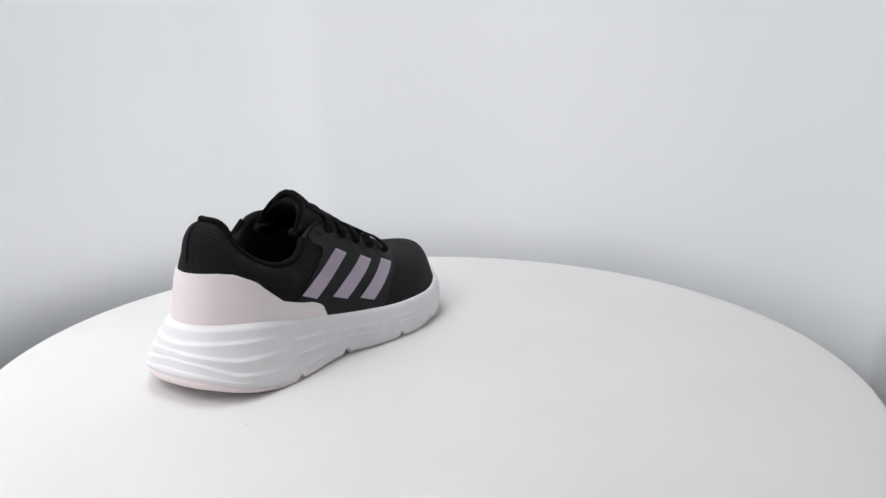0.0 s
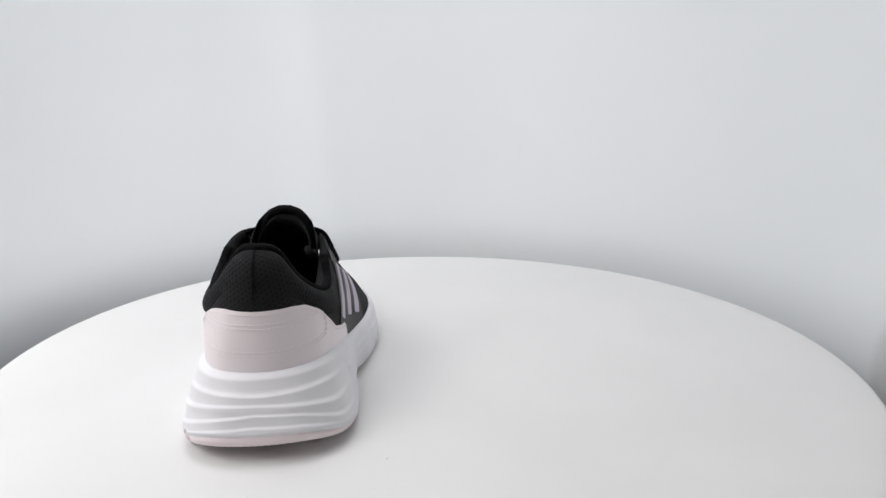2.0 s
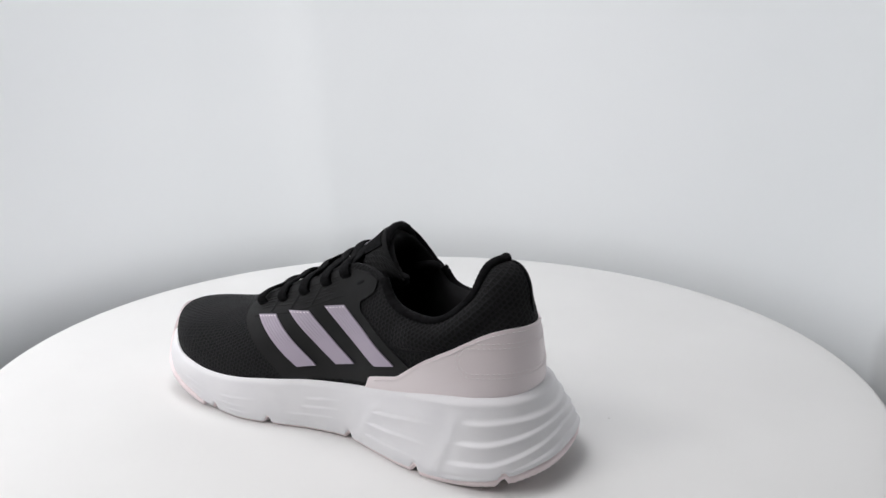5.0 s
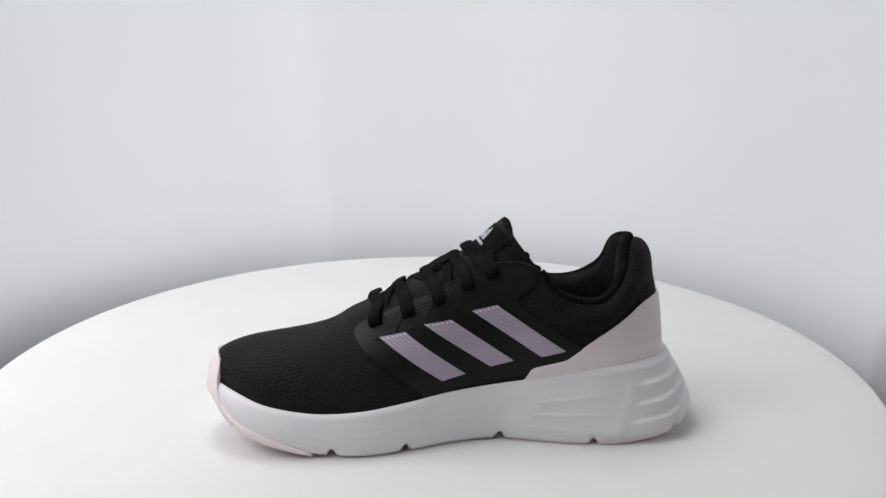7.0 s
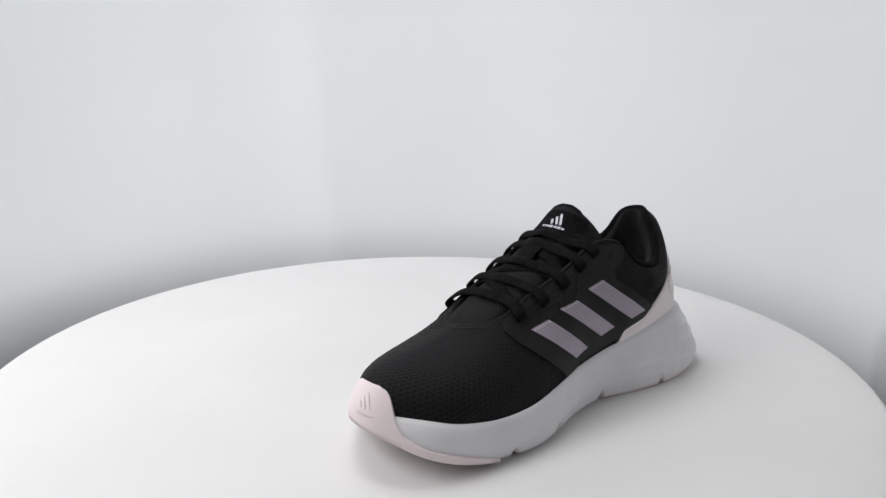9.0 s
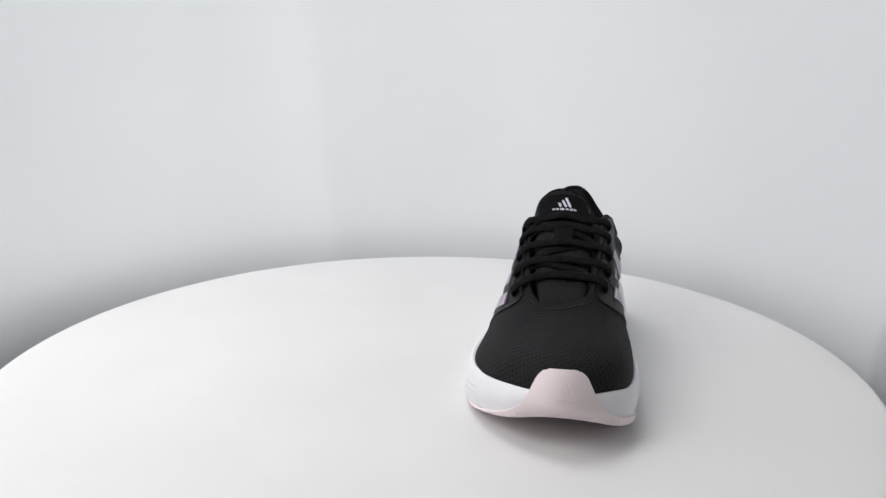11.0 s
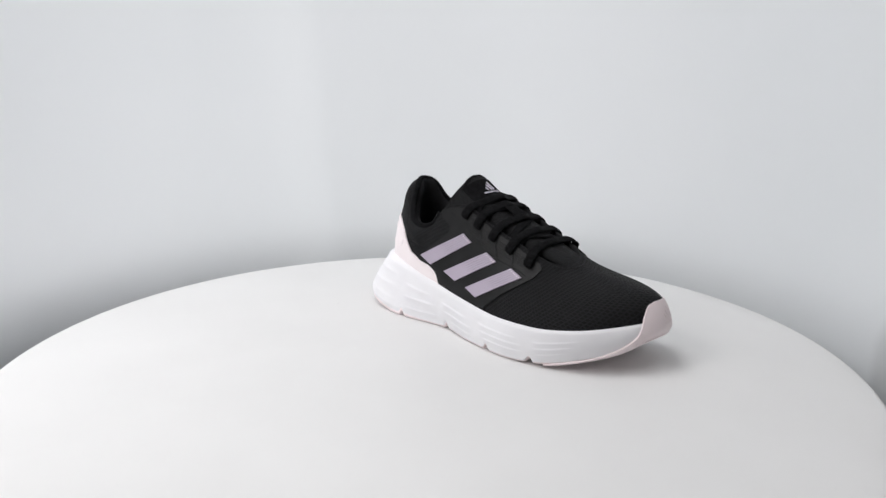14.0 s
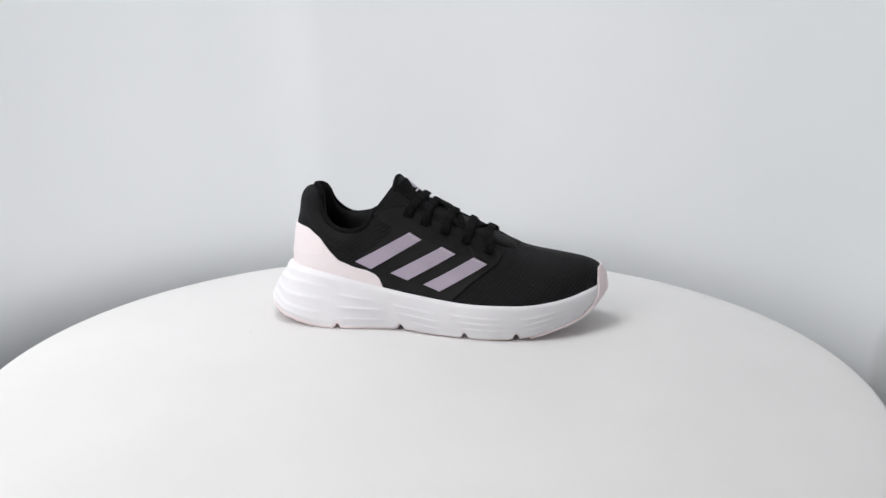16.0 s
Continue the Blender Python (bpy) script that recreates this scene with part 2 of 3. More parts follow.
# ---- the running shoe, in millimetres: x to the toe, y to its inner side, z up from the sole ----
# feather line (upper meets sole), rim (collar, eyestay, throat), ground outline; round from the heel over the inner side
ROUND = [
    ((-132, 0, 43.5), (-113.5, 0, 108.5), (-149.5, 0, 9.5)),
    ((-127, 19, 43.2), (-108, 9.5, 105.5), (-145.5, 24, 8.5)),
    ((-112, 30, 42.6), (-103.5, 20.5, 91.5), (-128, 41.5, 4)),
    ((-92, 34, 41.4), (-91, 30, 80), (-98, 45.5, 0)),
    ((-70, 34, 38), (-76, 33.5, 79.5), (-72, 43, 0)),
    ((-50, 33, 35.2), (-61, 32.5, 85.5), (-52, 38, 0)),
    ((-30, 32, 32.8), (-49, 27, 99.5), (-30, 33, 0.5)),
    ((-5, 34, 30.2), (-29, 22.5, 100.5), (-5, 35, 0)),
    ((20, 39, 27), (-3, 22, 89), (20, 42, 0)),
    ((45, 43, 24.5), (22, 19, 79), (45, 46, 0)),
    ((70, 42, 24), (42, 17, 70), (72, 44, 2)),
    ((94, 37, 27), (51, 12, 66.5), (97, 40, 8)),
    ((110, 28, 31), (56, 5, 65), (114, 31, 14.5)),
    ((125, 13, 34), (58, 0, 63.8), (123.5, 14.5, 20.5)),
    ((129, 2, 35), (58.5, -3, 63.5), (126.5, 3, 22.5)),
    ((125, -9, 34), (58, -6, 63), (123.5, -10, 20.5)),
    ((112, -25, 31), (56, -11, 62.5), (115, -29, 14.5)),
    ((94, -42, 28), (51, -18, 63.8), (97, -46, 8.5)),
    ((70, -53, 25.5), (42, -23, 67.5), (72, -58, 2.5)),
    ((45, -56, 25), (22, -26, 76), (45, -62.5, 0)),
    ((20, -54, 25), (-3, -28, 86), (20, -61.5, 0)),
    ((-5, -50, 27), (-29, -28.5, 98.5), (-5, -57, 0)),
    ((-30, -46, 30), (-51, -33, 94), (-30, -50, 0.5)),
    ((-50, -43, 33), (-62, -36, 79.5), (-52, -50, 0)),
    ((-70, -41, 36.5), (-77, -36, 75.5), (-75, -53, 0)),
    ((-92, -37, 40.5), (-92, -31, 79), (-100, -52, 0)),
    ((-112, -31, 43.2), (-104, -20.5, 90.5), (-128, -45, 5)),
    ((-127, -18, 43.8), (-108, -10.5, 105), (-145.5, -26, 9.5)),
]
TOE_W = [0, 0, 0, 0, 0, 0, 0, 0, 0, .3, .65, .95, 1, 1, 1, 1, .85, .45, .15, 0, 0, 0, 0, 0, 0, 0, 0, 0]
HEEL_W = [1, 1, .6, .25, .1, 0, 0, 0, 0, 0, 0, 0, 0, 0, 0, 0, 0, 0, 0, 0, 0, 0, 0, 0, .1, .25, .6, 1]
COLLAR_W = [1, 1, 1, 1, 1, .8, .25, 0, 0, 0, 0, 0, 0, 0, 0, 0, 0, 0, 0, 0, 0, 0, .25, .8, 1, 1, 1, 1]
PER = 14
GROOVES = (61, 21, -32, -83)
LOOP = spline([(*f, *t, *b, tw, hw, cw) for (f, t, b), tw, hw, cw in zip(ROUND, TOE_W, HEEL_W, COLLAR_W)], PER)
NU = len(LOOP)
OUT = []
for i in range(NU):
    d = LOOP[(i + 1) % NU, 6:8] - LOOP[i - 1, 6:8]
    OUT.append(Vector((d[1], -d[0], 0)).normalized())
if OUT[0].x > 0:
    OUT = [-o for o in OUT]


def bezier(p0, p1, p2, p3, t):
    s = 1 - t
    return p0 * s ** 3 + p1 * 3 * s * s * t + p2 * 3 * s * t * t + p3 * t ** 3


def upper_point(i, t):
    """On the upper above loop point i: t = 0 at the feather line, 1 at the rim."""
    row = LOOP[i % NU]
    f, r, out = Vector(row[0:3]), Vector(row[3:6]), OUT[i % NU]
    tw, hw = min(max(row[9], 0), 1), min(max(row[10], 0), 1)
    inner = 1.0 if f.y > 0 else 0.0
    bulge = 0.3 + 3.9 * inner + 2.4 * (1 - inner) * (1 - smoothstep(-60, -15, f.x))
    p1, p2 = f.lerp(r, 0.33) + out * bulge, f.lerp(r, 0.68) + out * bulge
    toe1 = f + Vector((0, 0, 25)) + out * 5
    toe2 = r.lerp(f, 0.47)
    toe2.z = r.z - 0.36 * (r.z - f.z)
    heel1, heel2 = f + Vector((0, 0, 20)) + out * 0.5, r + out * (4 + 9 * max(0.0, -out.x) ** 4) + Vector((0, 0, 0.5))
    side_w = 1 - tw - hw
    p = bezier(f, p1 * side_w + toe1 * tw + heel1 * hw, p2 * side_w + toe2 * tw + heel2 * hw, r, t)
    pad = min(max(row[11], 0), 1) * (1 - smoothstep(-74, -56, f.x))  # the padded collar swells over its seam
    if pad > 0 and t > 0.5:
        swell = math.sin(math.pi * min(1.0, (t - 0.58) / 0.42)) ** 0.75 if t > 0.58 else 0.0
        p += out * pad * ((3.0 - 1.0 * hw) * swell - 0.9 * (1 - hw) * math.exp(-((t - 0.58) / 0.035) ** 2))
    return p


HEEL_CRESTS = (  # way round the heel from its middle, then the heights of the four crest lines on the wall
    (-84, .23, .47, .72, .90), (-50, .28, .53, .75, .88), (-25, .29, .48, .64, .81), (0, .30, .45, .58, .77), (15, .30, .46, .62, .82),
    (50, .29, .51, .77, .92), (84, .22, .50, .76, .93))
SIDE_CRESTS = {  # wedges on the side walls: rear x, front x, height at the rear, height at the front, relief
    1: ((-95, -52, .33, .34, 1.2), (-90, -47, .59, .53, 1.1), (-86, -46, .80, .74, .7), (-28, -6, .32, .36, .7), (-30, -3, .49, .52, .7),
        (-28, 6, .66, .70, .6), (27, 53, .46, .50, .8), (34, 58, .67, .65, .8), (30, 50, .82, .80, .5), (66, 88, .50, .46, .5), (68, 84, .68, .64, .4)),
    -1: ((-83, -53, .34, .33, .9), (-82, -46, .57, .53, 1.0), (-79, -43, .80, .76, .8), (-37, -4, .38, .40, .8), (-33, 2, .57, .60, .8), (-24, 4, .76, .80, .6),
         (10, 50, .36, .38, .7), (14, 54, .53, .55, .8), (18, 56, .70, .72, .7), (64, 96, .40, .34, .6), (66, 92, .58, .52, .6), (68, 86, .75, .70, .5)),
}
VALLEYS = {1: ((-100, 0.4), (-43, 0.35), (12, 0.4)), -1: ((-90, 0.3), (-41, 0.5), (7, 0.4), (60, 0.3))}


def crest(mm, above, below):
    """A ledge that faces up and then draws back downwards; mm below the crest line."""
    if mm < 0:
        return math.exp(-(mm / above) ** 2)
    return max(0.0, 1 - mm / below) ** 1.5


def sole_ridge(x, y, v, way):
    """Relief of the moulded ridges: v = 0 at the sole's upper edge, 1 at its lower edge; way: the length round from the heel's middle."""
    side = 1 if y > 0 else -1
    tall = 42.0 if x < -60 else 33.0
    rise = 0.0
    if -92 < way < 106:
        table = [row[0] for row in HEEL_CRESTS]
        rim = 58 + 26 * v  # on the inner side the ridges end at a slanting raised rim
        fade = 1 - (smoothstep(rim - 12, rim + 1, way) if way > 0 else smoothstep(48, 92, -way))
        rim_rise = 0.75 * math.exp(-((way - rim - 2) / 4.5) ** 2) * smoothstep(0.1, 0.3, v) * (1 - smoothstep(0.85, 1.0, v))
        for k in range(1, 5):
            at = float(np.interp(way, table, [row[k] for row in HEEL_CRESTS])) + 0.012 * math.sin(0.07 * way + 2.1 * k)
            rise = max(rise, rim_rise, fade * (1.2, 1.2, 1.15, 0.8)[k - 1] * crest((v - at) * tall, 1.5, 9.0))
    for x0, x1, v0, v1, amp in SIDE_CRESTS[side]:
        if x0 - 8 < x < x1 + 5:
            u = (x - x0) / (x1 - x0)
            if side > 0:  # on the inner side the wedges are sharp in front and die out backwards
                mask = smoothstep(-0.15, 0.75, u) * (1 - smoothstep(0.93, 1.06, u))
            else:
                mask = smoothstep(-0.06, 0.12, u) * (1 - smoothstep(0.6, 1.1, u))
            rise = max(rise, 0.65 * amp * mask * crest((v - v0 - (v1 - v0) * u) * tall, 1.0, 5.5))
    if side > 0 and -75 < x < -25:  # the slanting front edge of the inner pod
        rise = max(rise, 0.5 * math.exp(-((x + 60 - 22 * v) / 3.6) ** 2) * smoothstep(0.1, 0.3, v) * (1 - smoothstep(0.8, 0.95, v)))
    for at, deep in VALLEYS[side]:
        rise -= deep * math.exp(-((x - at + 12 * (v - 0.5)) / 5.0) ** 2) * smoothstep(0.12, 0.3, v) * (1 - smoothstep(0.85, 0.97, v))
    return rise


def groove(x, y=0.0):
    g = max(math.exp(-((x - g) / 2.3) ** 4) for g in GROOVES)
    if y > 20:  # a small notch at the inner rear corner
        g = max(g, 0.8 * math.exp(-((x + 132) / 2.0) ** 4))
    return g


WAY = [0.0]
for i in range(NU):
    WAY.append(WAY[-1] + math.hypot(*(LOOP[(i + 1) % NU, 6:8] - LOOP[i, 6:8])))
WAY = [w if w < WAY[-1] / 2 else w - WAY[-1] for w in WAY[:NU]]


def sole_point(i, v, ridges=True):
    """On the outer wall of the sole above loop point i: v = 0 at the upper edge, 1 at the lower edge."""
    row, out = LOOP[i % NU], OUT[i % NU]
    f, b = Vector(row[0:3]), Vector(row[6:9])
    hw, tw = min(max(row[10], 0), 1), min(max(row[9], 0), 1)
    top = f + out * 1.5 + Vector((0, 0, 1.2))
    p = top.lerp(b, v)
    heel = 1 - smoothstep(-100, -60, f.x)
    round_ = 1.6 * math.sin(math.pi * v) + 1.2 * (1 - (1 - min(v / 0.12, 1)) ** 2) * (1 - v)
    p += out * round_ * (1 - heel)
    # the heel falls upright below its edge, then flares in a straight line
    flare = float(np.interp(v, [0, 0.08, 0.22, 0.5, 0.86, 1.0], [0, 0.12, 0.27, 0.63, 1.0, 1.0]))
    q = top.lerp(b, flare)
    q.z = top.z + (b.z - top.z) * v
    q += out * 2.9 * (1 - (1 - min(v / 0.08, 1)) ** 2) * (1 - v)
    p = p.lerp(q, heel)
    p += out * 1.2 * tw * math.sin(math.pi * min(1.0, v * 1.1)) * (1 - v)
    p.z += 4.0 * hw * v ** 3
    p -= out * 2.0 * smoothstep(0.94, 1.0, v)
    if f.y > 0:  # the pods stand proud behind the waist
        p += out * 1.0 * (1 - smoothstep(-70, -24, p.x + 14 * (v - 0.5))) * (1 - hw) * smoothstep(0.08, 0.3, v) * (1 - smoothstep(0.8, 1.0, v))
    if ridges:
        p += out * (sole_ridge(p.x, p.y, v, WAY[i % NU]) - 0.5)
    p.z += 4.2 * groove(p.x, p.y) * smoothstep(0.72, 1.0, v)
    return p


def body_path(i, n=40):
    """Outer points from the sole's lower edge up over the upper, with the way outwards."""
    tw = min(max(LOOP[i % NU, 9], 0), 1)
    cut = 0.45 * tw  # round the toe the path runs smoothly past the joint of sole and upper
    pts = [sole_point(i, 1 - (1 - cut) * k / 14, False) for k in range(15)]
    a, b = upper_point(i, 0.02 + 0.22 * tw), pts[-1]
    pts += [b.lerp(a, k / 6) + OUT[i % NU] * (1.2 * tw * math.sin(math.pi * k / 6)) for k in range(1, 6)]
    pts += [upper_point(i, 0.02 + 0.22 * tw + (0.98 - 0.22 * tw) * k / n) for k in range(n + 1)]
    return pts


def scaled(p):
    return (p[0] * MM, p[1] * MM, p[2] * MM)


def lengths(points):
    out = [0.0]
    for a, b in zip(points, points[1:]):
        out.append(out[-1] + (Vector(b) - Vector(a)).length)
    return out


def build_upper(shoe):
    n = 30
    rows, uvs = [], []
    girth = lengths([LOOP[i % NU, 0:3] * 0.6 + LOOP[i % NU, 3:6] * 0.4 for i in range(NU + 1)])
    for i in range(NU + 1):
        col = [upper_point(i, -0.04 + 1.04 * k / n) for k in range(n + 1)]
        ln = lengths(col)
        uvs.append([(girth[i] * MM, s * MM) for s in ln])
        if i < NU:
            rows.append([scaled(p) for p in col])
    bm = sheet(rows, close_u=True, uvs=uvs)
    return part("upper", bm, KNIT, shoe, "black textured mesh knit upper")


def build_lining(shoe):
    rows = []
    for i in range(NU):
        row, out = LOOP[i], OUT[i]
        c, h = min(max(row[11], 0), 1), min(max(row[10], 0), 1)
        f, r = Vector(row[0:3]), Vector(row[3:6])
        inn = -out
        pts = [r + out * 0.3 * c, r + inn * (1 + 1.0 * c) + Vector((0, 0, 2.4 * c * (1 - 0.75 * h))), r + inn * (1.5 + 4 * c - 0.8 * h) + Vector((0, 0, 2.8 * c * (1 - 0.6 * h) - 0.4)),
               r + inn * (2 + 7 * c - 4.0 * h) + Vector((0, 0, 0.6 * c - 1)), r + inn * (2.5 + 8.5 * c - 5.0 * h) + Vector((0, 0, -4)),
               r.lerp(f, 0.35) + inn * (3 + 7.5 * c - 3.0 * h), r.lerp(f, 0.7) + inn * (4 + 5.5 * c), f + inn * 9 + Vector((0, 0, 6))]
        foot = f + inn * 9 + Vector((0, 0, 6))
        for k in (0.3, 0.7, 1.0):
            pts.append(Vector((foot.x * (1 - 0.1 * k), foot.y * (1 - k), foot.z - 2 * k)))
        rows.append([scaled(p) for p in pts])
    part("collar_lining", sheet(rows, close_u=True), LINING, shoe, "padded black textile collar lining")


def build_binding(shoe):
    """The rolled rim round the ankle, finely ribbed."""
    rows = []
    for i in range(-6 * PER + 4, 6 * PER - 3):
        row, out = LOOP[i % NU], OUT[i % NU]
        r = Vector(row[3:6])
        h = min(max(row[10], 0), 1)
        nxt, prv = Vector(LOOP[(i + 1) % NU, 3:6]), Vector(LOOP[(i - 1) % NU, 3:6])
        along = (nxt - prv).normalized()
        side = (-out - along * (-out).dot(along)).normalized()
        up = along.cross(side).normalized()
        if up.z < 0:
            up = -up
        c = r + side * (2.4 - 0.6 * h) + up * 0.6
        line = []
        for k in range(13):
            a = 2 * math.pi * k / 12
            rad = 2.4 + (0.18 if i % 2 else -0.18)
            line.append(scaled(c + side * rad * (1.15 - 0.1 * h) * math.cos(a) + up * rad * math.sin(a)))
        rows.append(line)
    part("collar_binding", sheet(rows), LACE, shoe, "rolled black ribbed rim round the ankle")


def build_sole(shoe):
    n = 84
    rows = []
    for i in range(NU):
        f = Vector(LOOP[i, 0:3])
        inner = f - OUT[i] * 5
        pts = [inner + Vector((0, 0, -1)), f - OUT[i] * 0.5 + Vector((0, 0, 0.6))]
        pts += [sole_point(i, k / n) for k in range(n + 1)]
        low = pts[-1]
        pts.append(Vector((low.x - OUT[i].x * 4, low.y - OUT[i].y * 4, low.z + 0.2)))
        pts.append(Vector((low.x * 0.97, low.y * 0.3, low.z + 0.2)))
        pts.append(Vector((low.x * 0.97, -4, low.z + 0.2)))
        rows.append([scaled(Vector((p.x, p.y, p.z + (0.6 if k > 1 else 0)))) for k, p in enumerate(pts)])
    part("midsole", sheet(rows, close_u=True), FOAM, shoe, "thick white foam midsole with flowing ridges")
    rows = []
    for i in range(NU):
        b, out = Vector(LOOP[i, 6:9]), OUT[i]
        hw, tw = LOOP[i, 10], LOOP[i, 9]
        thick = 3.0 + 2.6 * max(0, hw) + 1.5 * max(0, tw)
        g = 3.8 * groove(b.x, b.y) + (0.5 if i % 2 and (hw > 0.5 or tw > 0.5) else 0.0)
        proud = 0.9 * max(0, hw) + 0.3 * max(0, tw) - 1.0
        pts = [b + out * (proud - 3) + Vector((0, 0, thick)), b + out * (proud + 0.2) + Vector((0, 0, thick)), b + out * proud + Vector((0, 0, thick * 0.5)),
               b + out * (proud - 0.8) + Vector((0, 0, 0.5)), b + out * (proud - 2.5), Vector((b.x * 0.97, b.y * 0.5, b.z)), Vector((b.x * 0.97, -4, b.z))]
        rows.append([scaled(Vector((p.x, p.y, p.z + g))) for p in pts])
    part("outsole", sheet(rows, close_u=True), PINK, shoe, "pale pink rubber outsole with cross grooves")


def shell(name, rows, thick, mat, parent, label="", uvs=None):
    """A thin patch that lies on a surface: rows of (point, normal) in millimetres, raised by its thickness, its rim turned down."""
    top = []
    for a, row in enumerate(rows):
        line = []
        for b, (p, nrm) in enumerate(row):
            line.append(scaled(p + nrm * thick))
        top.append(line)
    bm = sheet(top, uvs=uvs)
    rim = [(a, 0) for a in range(len(rows))] + [(len(rows) - 1, b) for b in range(1, len(rows[0]))]
    rim += [(a, len(rows[0]) - 1) for a in range(len(rows) - 2, -1, -1)] + [(0, b) for b in range(len(rows[0]) - 2, 0, -1)]
    lo, hi = [], []
    for a, b in rim:
        p, nrm = rows[a][b]
        lo.append(scaled(p - nrm * 0.6))
        hi.append(scaled(p + nrm * thick))
    sheet([[h, l] for h, l in zip(hi, lo)], close_u=True, bm=bm)
    return part(name, bm, mat, parent, label)


def path_patch(i0, i1, low, high, n, sole=True):
    """Rows of (point, normal) over loop points i0..i1, between two heights that low(x, y) and high(x, y) give on the body's path."""
    rows = []
    for i in range(i0, i1 + 1):
        pts = body_path(i) if sole else [upper_point(i, -0.03 + 1.03 * k / 50) for k in range(51)]
        out = OUT[i % NU]
        ln = lengths(pts)

        def place(s):
            for k in range(len(ln) - 1):
                if s <= ln[k + 1] or k == len(ln) - 2:
                    w = (s - ln[k]) / max(ln[k + 1] - ln[k], 1e-6)
                    return pts[k].lerp(pts[k + 1], w), (pts[k + 1] - pts[k]).normalized()

        def cross(fn):
            for k in range(len(pts)):
                if pts[k].z >= fn(pts[k].x, pts[k].y):
                    if k == 0:
                        return 0.0
                    a, b = pts[k - 1].z - fn(pts[k - 1].x, pts[k - 1].y), pts[k].z - fn(pts[k].x, pts[k].y)
                    return ln[k - 1] + (ln[k] - ln[k - 1]) * (-a / (b - a))
            return ln[-1]

        s0, s1 = cross(low), cross(high)
        s1 = max(s1, s0 + 0.4)
        row = []
        for k in range(n + 1):
            p, along = place(s0 + (s1 - s0) * k / n)
            nrm = (out - along * out.dot(along))
            if nrm.length < 0.05:
                nrm = Vector((0, 0, 1))
            row.append((p, nrm.normalized()))
        rows.append(row)
    return rows


def heel_top(x, y):
    if y > 0:
        return float(np.interp(x, [-128, -122, -116, -111, -99, -86, -80, -68, -55, -49, -45], [78.0, 78.0, 76.6, 74.6, 67.6, 61, 57, 48.2, 45.2, 43.5, 35]))
    return float(np.interp(x, [-128, -122, -119, -112, -101, -92, -84, -70, -60, -53, -48, -46], [78.0, 77.9, 77.6, 76.2, 69.5, 60.8, 53.6, 49.2, 47.3, 44.4, 40, 32]))


def build_heel_panel(shoe):
    rows = path_patch(-6 * PER + 10, 6 * PER - 10, lambda x, y: 0, heel_top, 22, sole=False)
    panel = shell("heel_panel", rows, 1.0, PINK_FILM, shoe, "pale pink smooth heel panel with stitched lines")
    # stitched seams along the panel
    bm = bmesh.new()

    def seam(height, i0, i1, step):
        k = i0
        while k < i1:
            pair = []
            for kk in (k, k + 0.62 * step):
                i = int(math.floor(kk))
                a, b = path_patch(i, i + 1, lambda x, y: height(x, y) - 0.2, height, 1, sole=False)
                w = kk - i
                p = a[1][0].lerp(b[1][0], w) + a[1][1] * 1.15
                pair.append((p, a[1][1]))
            (p, nrm), (q, _) = pair
            ribbon([scaled(p), scaled(p.lerp(q, 0.5) + nrm * 0.15), scaled(q)], 0.6 * MM, 0.5 * MM, [(0, 0, 1)] * 3, bm)
            k += step

    seam(lambda x, y: heel_top(x, y) - 2.2, -5 * PER, 5 * PER, 2.0)
    # two rows of stitches that run round as one long loop
    for grow in (0.0, 2.2):
        mid_z, half, k0, k1 = 62.3, 6.2 + grow, -33.0, 30.0
        bend = math.pi * half
        flat = (k1 - k0) * 1.75
        total = 2 * flat + 2 * bend
        n = int(total / 3.3)

        def on_loop(d):
            d %= total
            if d < flat:
                return k0 + d / 1.75, mid_z + half
            d -= flat
            if d < bend:
                a = d / half
                return k1 + math.sin(a) * half / 1.75, mid_z + half * math.cos(a)
            d -= bend
            if d < flat:
                return k1 - d / 1.75, mid_z - half
            a = (d - flat) / half
            return k0 - math.sin(a) * half / 1.75, mid_z - half * math.cos(a)

        for m in range(n):
            pair = []
            for d in (m * total / n, (m + 0.62) * total / n):
                kk, z = on_loop(d)
                i = int(math.floor(kk))
                here, there = path_patch(i, i + 1, lambda x, y: z - 0.2, lambda x, y: z, 1, sole=False)
                pair.append((here[1][0].lerp(there[1][0], kk - i) + here[1][1] * 1.1, here[1][1]))
            (p, nrm), (q, _) = pair
            ribbon([scaled(p), scaled(p.lerp(q, 0.5) + nrm * 0.15), scaled(q)], 0.65 * MM, 0.5 * MM, [tuple(nrm.cross(q - p))] * 3, bm)
    ob = part("stitching", bm, THREAD, panel, "pale thread stitches")
    tagged(ob, kind="stuff")


def cap_top(x, y):
    """Upper edge of the toe cap by its distance from the toe's middle."""
    d = abs(y - 2)
    ground = float(np.interp(x, [60, 72, 97, 114, 125], [0, 2, 8, 14.5, 20.5]))
    k = smoothstep(64, 112, x)
    return (1 - k) * (ground + 0.4) + k * float(np.interp(d, [0, 6, 10, 13, 16, 19, 22.5, 26, 32, 40, 46, 53, 60], [48.6, 48.3, 47, 44, 38, 31.3, 26, 22.5, 18, 13.5, 11, 8, 5]))


